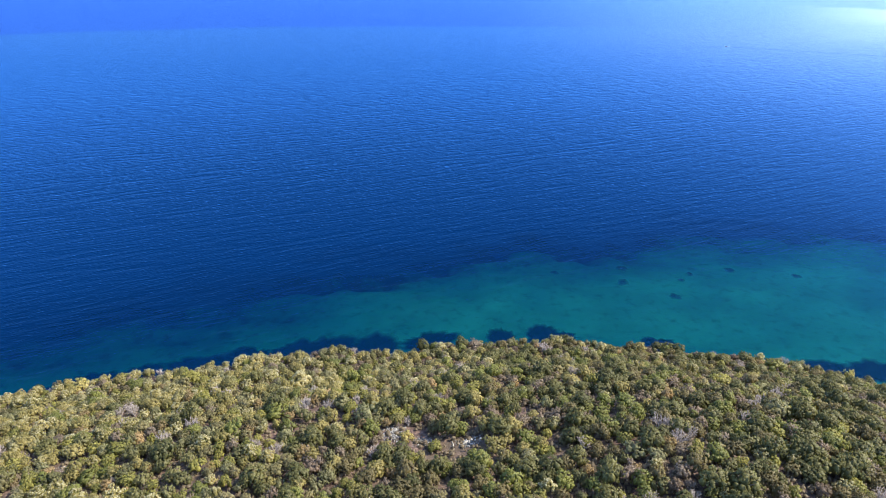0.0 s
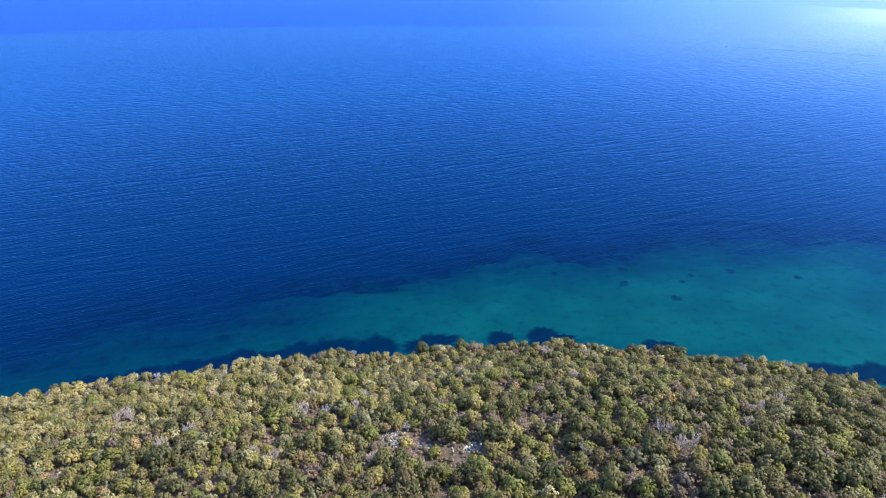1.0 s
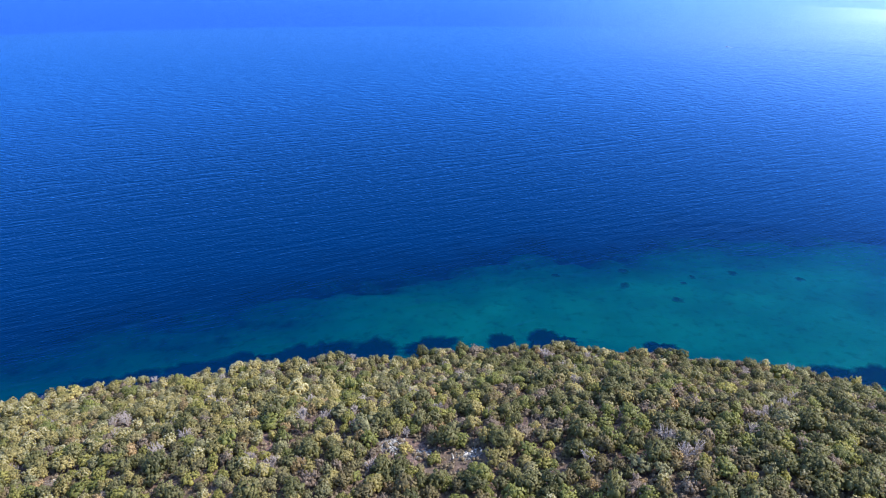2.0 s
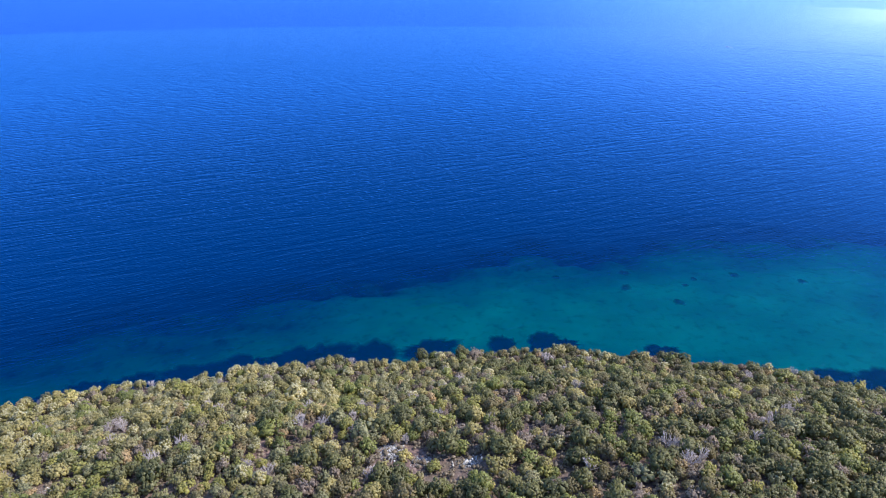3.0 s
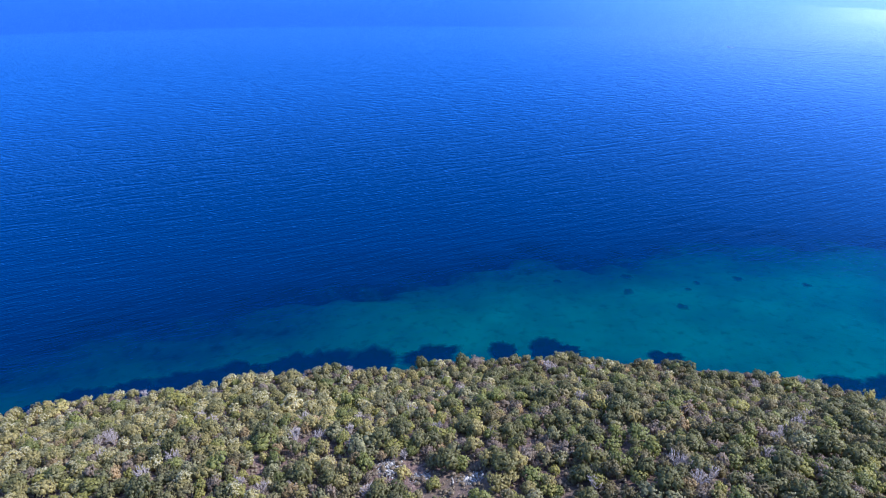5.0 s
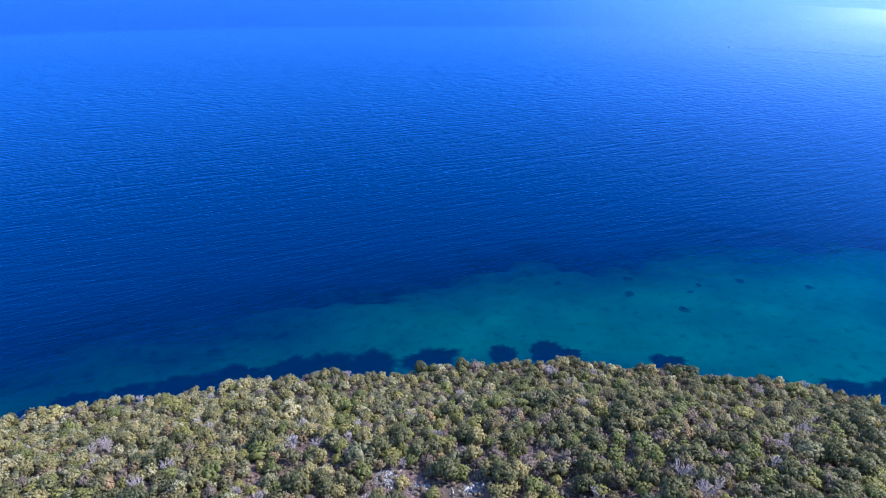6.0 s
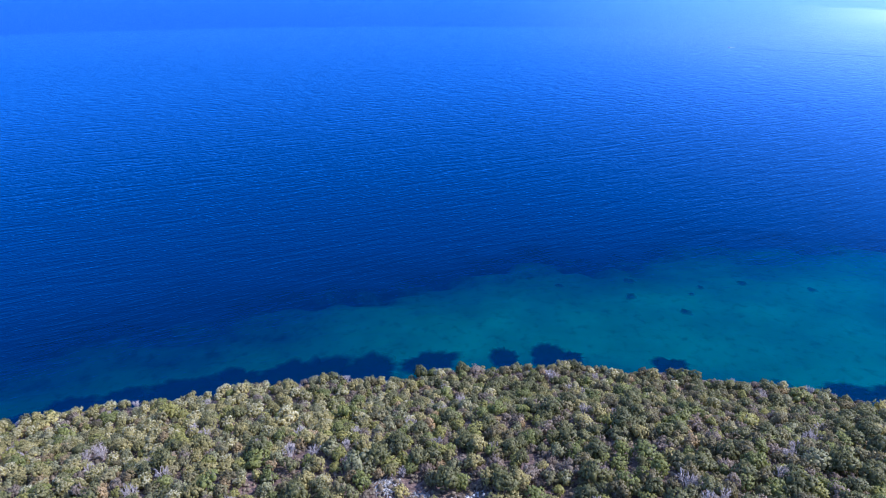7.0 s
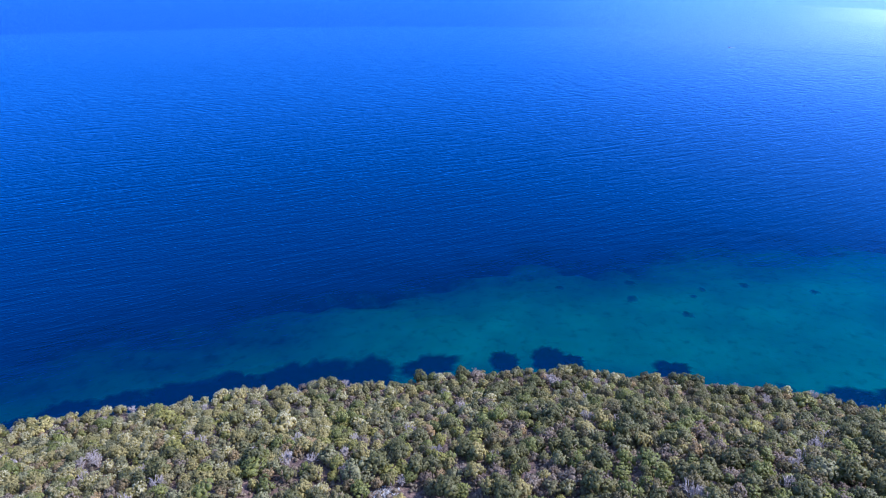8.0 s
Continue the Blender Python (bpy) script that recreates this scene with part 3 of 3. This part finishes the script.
for x, y, inland, z in zip(spot_x, spot_y, spot_in, ground_height(spot_x, spot_y)):
    wet = float(value_noise(x / 14, y / 14, 31)) + 0.5 * float(value_noise(x / 5, y / 5, 32))
    dry = float(value_noise(x / 12, y / 12, 41)) + 0.5 * float(value_noise(x / 5, y / 5, 42))
    side = x / 60
    wet += 0.9 * near(x, y, 4, 63, 11, 4.5) + 0.9 * near(x, y, 30, 64, 8, 5) + 0.7 * near(x, y, -12, 84, 4, 4)
    dry += 1.3 * near(x, y, 15, 81, 7, 4) + 1.0 * near(x, y, -48, 82, 6, 4) + 1.0 * near(x, y, -15, 67, 5, 3) + 0.8 * near(x, y, 55, 84, 10, 6)
    w = np.array([0.8 + 1.1 * wet + 1.1 * side, 0.8 + 0.9 * wet + 0.5 * side, 1.1 - 0.4 * wet - 0.4 * side, 1.1 - 0.5 * side, 0.9 + 0.4 * side + 1.5 * near(x, y, -38, 66, 14, 6),
                  0.4 + 1.0 * dry + 0.35 * side, 0.75 - 1.1 * side + (0.4 if inland < 22 else 0), 1.0 + 0.3 * wet + 0.6 * side, 1.0 - 0.6 * side, 0.3 + 1.7 * side, 0.3 + 0.6 * dry + 1.1 * side, 0.5 + 0.6 * dry])
    dell = max(near(x, y, 50, 62, 26, 12), 0.85 * near(x, y, 0, 62, 15, 6), 0.6 * near(x, y, -42, 65, 11, 7), 0.7 * near(x, y, 28, 76, 7, 6), 0.8 * near(x, y, 66, 60, 9, 8))
    w = w * (1 - dell * np.array([0, 0, 0.7, 0.8, 0.7, 0, 0.8, 0, 0.9, 0, 0.2, 0.5])) + dell * np.array([2.0, 0.6, 0, 0, 0, 0.4, 0, 0.8, 0, 1.5, 0, 0])
    if x < -12 and inland < 34:
        w = w * (0.35, 0.6, 1.3, 1.5, 0.6, 0.6, 2.2, 0.6, 1.5, 0.5, 0.5, 1.0)
    w = np.clip(w, 0.06, None) * [COUNT[k] < 295 for k in NAMES]
    kind = NAMES[rng.choice(len(NAMES), p=w / w.sum())]
    if rng.random() < 0.035:
        kind = "dead_shrub"
    plant(kind, x, y, rng.uniform(0.6, 0.9 if kind == "dead_shrub" else 1.06) * (0.9 if inland < 12 else 1.0), rng, z, 1.18)

# low scrub between the taller plants
rng = np.random.default_rng(5)
low = Soup()
ly = rng.uniform(50, 140, 15000)
lx = rng.uniform(-1, 1, 15000) * (0.68 * ly + 32)
for x, y, z, inland in zip(lx, ly, ground_height(lx, ly), brow(lx) - ly):
    if inland < -12 or (clearing(x, y) and rng.random() < 0.2):
        continue
    r = rng.uniform(0.35, 0.95)
    c = np.array([x, y, z + r * 0.35])
    for _ in range(2):
        q = c + rng.normal(scale=r * 0.45, size=3) * (1, 1, 0.4)
        low.tuft(rng, q, r * 0.45, (0, 0, 0.6))
        low.leaves(rng, q, r * 0.6, 6, 0.15, 0.6, 0.9, (0, 0, 0.6))
tagged(new("undergrowth", low.mesh("undergrowth", SCRUB)), "low dry undergrowth of heath and grass between the shrubs", "undergrowth", kind="stuff")

# the same scrub goes on behind and beside, too far to the side to tell plant from plant
rng = np.random.default_rng(15)
woods = Soup()
wy, wx = (g.ravel() * 4.6 for g in np.mgrid[-20:31, -44:45])
wx, wy = wx + rng.uniform(-1.4, 1.4, len(wx)), wy + rng.uniform(-1.4, 1.4, len(wy))
for x, y, z, inland in zip(wx, wy, ground_height(wx, wy), brow(wx) - wy):
    if inland < -4 or (y > 49 and abs(x) < 0.68 * y + 32):
        continue
    R, base = rng.uniform(2.0, 3.2), np.array([x, y, z])
    if abs(x) < 40 and y > -25:
        for c, r, flat in billows(rng, R * 0.85, R * 1.2):
            woods.ball(rng, base + c, r * 0.62, 0.25, flat)
            for _ in range(14):
                d = unit(rng.normal(size=3) + (0, 0, 0.4))
                p = base + c + d * r * rng.uniform(0.85, 1.08) * (1, 1, flat)
                woods.tuft(rng, p, R * rng.uniform(0.07, 0.12), d)
                woods.leaves(rng, p, R * 0.12, 4, 0.17, 0.5, 1.0, d)
        continue
    for k in range(3):
        c = base + (rng.uniform(-0.5, 0.5) * R, rng.uniform(-0.5, 0.5) * R, R * rng.uniform(0.5, 0.9))
        woods.ball(rng, c, R * rng.uniform(0.5, 0.7), 0.2, 0.9)
        woods.leaves(rng, c, R * 0.62, 8, 0.45, 0.6)
tagged(new("woods", woods.mesh("woods", LEAF["kermes_oak"])), "dense evergreen scrub covering the rest of the hill", "scrub", kind="stuff")

# ---------------------------------------------------------------- stones
rng = np.random.default_rng(9)


def stone_mesh(rng):
    v = ICO_V * (1 + rng.uniform(-0.4, 0.35, (12, 1))) * rng.uniform(0.5, 1.5, 3)
    return mesh_of("stone", v, ICO_F, [LIMESTONE])


STONES = [stone_mesh(rng) for _ in range(8)]


def rubble(x, y, rx, ry, count, big, label):
    heap = new("rubble_heap")
    heap.empty_display_size = 0.5
    heap.location = (x, y, float(ground_height(x, y)))
    for _ in range(count):
        p = rng.normal(scale=0.36, size=2)
        px, py, s = p[0] * rx, p[1] * ry, big * rng.uniform(0.35, 1.0) ** 1.5
        z = float(ground_height(x + px, y + py)) - heap.location.z
        child("stone", STONES[rng.integers(8)], heap, "", pose(px, py, z + 0.2 * s + rng.uniform(0, 0.25) * max(0, 1 - np.hypot(*p)), *rng.uniform(0, 360, 3)) @ Matrix.Diagonal((s, s, s * 0.7, 1)))
    grit = Soup()
    for px, py in rng.normal(scale=0.42, size=(count * 3, 2)) * (rx, ry):
        z = float(ground_height(x + px, y + py)) - heap.location.z
        grit.tuft(rng, (px, py, z + 0.02), rng.uniform(0.05, 0.13))
    tagged(child("gravel", grit.mesh("gravel", LIMESTONE, False), heap, "fine pale gravel"), kind="stuff")
    return tagged(heap, label, "rubble", "stone heaps in the clearing")


rubble(4.2, 73.6, 2.6, 1.6, 150, 0.24, "heap of white limestone rubble in a clearing")
rubble(-8.2, 76.4, 2.6, 2.8, 170, 0.22, "grey limestone rubble spread over bare soil")
rubble(-3.2, 74.6, 2.4, 1.5, 110, 0.24, "pale limestone rubble beside a yellow-green shrub")
rubble(-61, 71.5, 2.0, 1.0, 20, 0.22, "few pale stones on bare tan soil")

# ---------------------------------------------------------------- seagrass on the sea bed


def seagrass(x, y, rx, ry, seed, label):
    """A low, ragged mat of dark seagrass that follows the bed."""
    rng = np.random.default_rng(seed)
    rings, spokes = 9, 72
    rx, ry, v, f, cover = rx * 1.16, ry * 1.16, [], [], []
    for i, k in product(range(rings + 1), range(spokes)):
        az = k * 2 * math.pi / spokes
        edge = 0.95 + 0.34 * float(value_noise(3 + 1.5 * math.cos(az), 3 + 1.5 * math.sin(az), seed)) + 0.1 * float(value_noise(20 + 9 * math.cos(az), 20 + 9 * math.sin(az), seed + 2)) + 0.18 * float(value_noise(9 + 4 * math.cos(az), 9 + 5 * math.sin(az), seed + 1))
        q = i / rings
        px, py = rx * q * edge * math.cos(az), ry * q * edge * math.sin(az)
        z = float(ground_height(x + px, y + py)) + (0.4 * (1 - q ** 4) + 0.06 + 0.1 * rng.uniform())
        v.append((px, py, z))
        cover.append(min(1.0, 2.6 * (1 - q)) * (1.0 if rx > 4 else 0.5))
    for i, k in product(range(rings), range(spokes)):
        n = (k + 1) % spokes
        f.append((i * spokes + k, (i + 1) * spokes + k, (i + 1) * spokes + n, i * spokes + n))
    ob = new("seagrass_patch", mesh_of("seagrass_patch", v, f, [SEAGRASS], True))
    ob.data.attributes.new("cover", "FLOAT", "POINT").data.foreach_set("value", cover)
    ob.location = (x, y, 0)
    return tagged(ob, label, "seagrass", "dark patches on the sea bed")


for i, (x, y, rx, ry) in enumerate(((-46, 158, 10, 8), (-36, 158.5, 7.5, 8.5), (-22, 158.5, 8.5, 8), (-4, 162, 9, 6.5), (20, 164, 5.5, 7), (33, 165.5, 6.5, 7.5), (40.5, 164.5, 4, 4.2),
                                    (71, 160.5, 6, 4.5), (100, 150.5, 2.8, 4.2), (116, 146, 8.5, 5.5), (130, 145.5, 8, 6), (-60, 155, 10, 7.5), (-76, 150.5, 11, 7.5), (-90, 145.5, 10, 6.5), (-104, 143, 10, 6.5), (-117, 135, 10, 6),
                                    (75, 220.5, 2.2, 2.4), (71, 205.5, 1.8, 2.4), (87, 193, 2.0, 2.3), (101, 214, 1.1, 1.4), (95, 207.5, 1.2, 1.5), (118.5, 216.5, 1.7, 2.4), (46, 216, 1.4, 1.8), (142, 210, 1.6, 2))):
    seagrass(x, y, rx, ry, 100 + 7 * i, "dark ragged seagrass mat on the shallow sand" if rx > 3 else "small dark tuft of seagrass on the shallow sand")

# ---------------------------------------------------------------- motorboat far out
HULL = plain("white_gelcoat", (0.8, 0.8, 0.8), 0.3)
GLASS = plain("dark_windscreen", (0.03, 0.04, 0.05), 0.1)
boat = new("motorboat")
boat.matrix_world = pose(476, 1040, 0, 0, 0, 143) @ Matrix.Diagonal((0.5, 0.5, 0.5, 1))
s = Soup()
L, ring = 8, []
for i in range(L + 1):
    q = i / L
    half = 1.25 * (1 - max(0, q - 0.45) ** 2 * 3.3)
    rise = 0.95 + 0.35 * q * q
    ring += [(-4 + 8 * q, -half, rise), (-4 + 8 * q, -half * 0.75, 0.05), (-4 + 8 * q, 0, -0.4 + 0.5 * q ** 4), (-4 + 8 * q, half * 0.75, 0.05), (-4 + 8 * q, half, rise)]
s.put(np.array(ring), [(5 * i + k, 5 * i + k + 1, 5 * i + k + 6, 5 * i + k + 5) for i in range(L) for k in range(4)] + [(5 * i + 4, 5 * i, 5 * i + 5, 5 * i + 9) for i in range(L)] + [(0, 4, 3, 2, 1)])
child("hull", s.mesh("hull", HULL, False), boat)
s = Soup()
s.put(np.array([(-1.2, -0.8, 1.0), (1.4, -0.7, 1.1), (1.4, 0.7, 1.1), (-1.2, 0.8, 1.0), (-1.0, -0.7, 2.1), (0.5, -0.6, 2.0), (0.5, 0.6, 2.0), (-1.0, 0.7, 2.1)]),
      [(0, 1, 5, 4), (2, 3, 7, 6), (3, 0, 4, 7), (4, 5, 6, 7)])
child("cabin", s.mesh("cabin", HULL, False), boat)
s = Soup()
s.put(np.array([(1.41, -0.68, 1.12), (1.41, 0.68, 1.12), (0.52, 0.58, 1.98), (0.52, -0.58, 1.98)]), [(0, 1, 2, 3)])
child("windscreen", s.mesh("windscreen", GLASS, False), boat)
tagged(boat, "small white motorboat under way on the open sea", "boat")
FOAM = plain("white_foam", (0.75, 0.78, 0.8), 0.9)
TRAIL = plain("smoothed_water", (0.01, 0.06, 0.25), 0.5, 0.0, 1.08)
rng = np.random.default_rng(3)


def strip(name, start, stop, wide, high, mat):
    """A thin ragged ridge of water or foam lying on the sea, from start to stop."""
    p, q = np.array(start, float), np.array(stop, float)
    d = unit(q - p)
    t = np.array([-d[1], d[0]])
    n = int(np.linalg.norm(q - p) / 3) + 4
    v = []
    for i in range(n + 1):
        c = p + (q - p) * i / n + t * rng.uniform(-0.3, 0.3)
        w = wide * rng.uniform(0.6, 1.2) * (1 if 0 < i < n else 0.2)
        v += [(*(c - t * w), 0.0), (*c, high * rng.uniform(0.5, 1.2)), (*(c + t * w), 0.0)]
    f = [(3 * i + k, 3 * i + k + 1, 3 * i + k + 4, 3 * i + k + 3) for i in range(n) for k in range(2)]
    return new(name, mesh_of(name, v, f, [mat], True))


tagged(strip("wake", (483, 1034.7), (860, 745), 1.3, 0.2, TRAIL), "long thin wake trailing behind the motorboat", "wake")
tagged(strip("wash", (478.5, 1038), (483, 1034.7), 0.4, 0.18, FOAM), "short white wash churned up at the motorboat's stern", "wash")
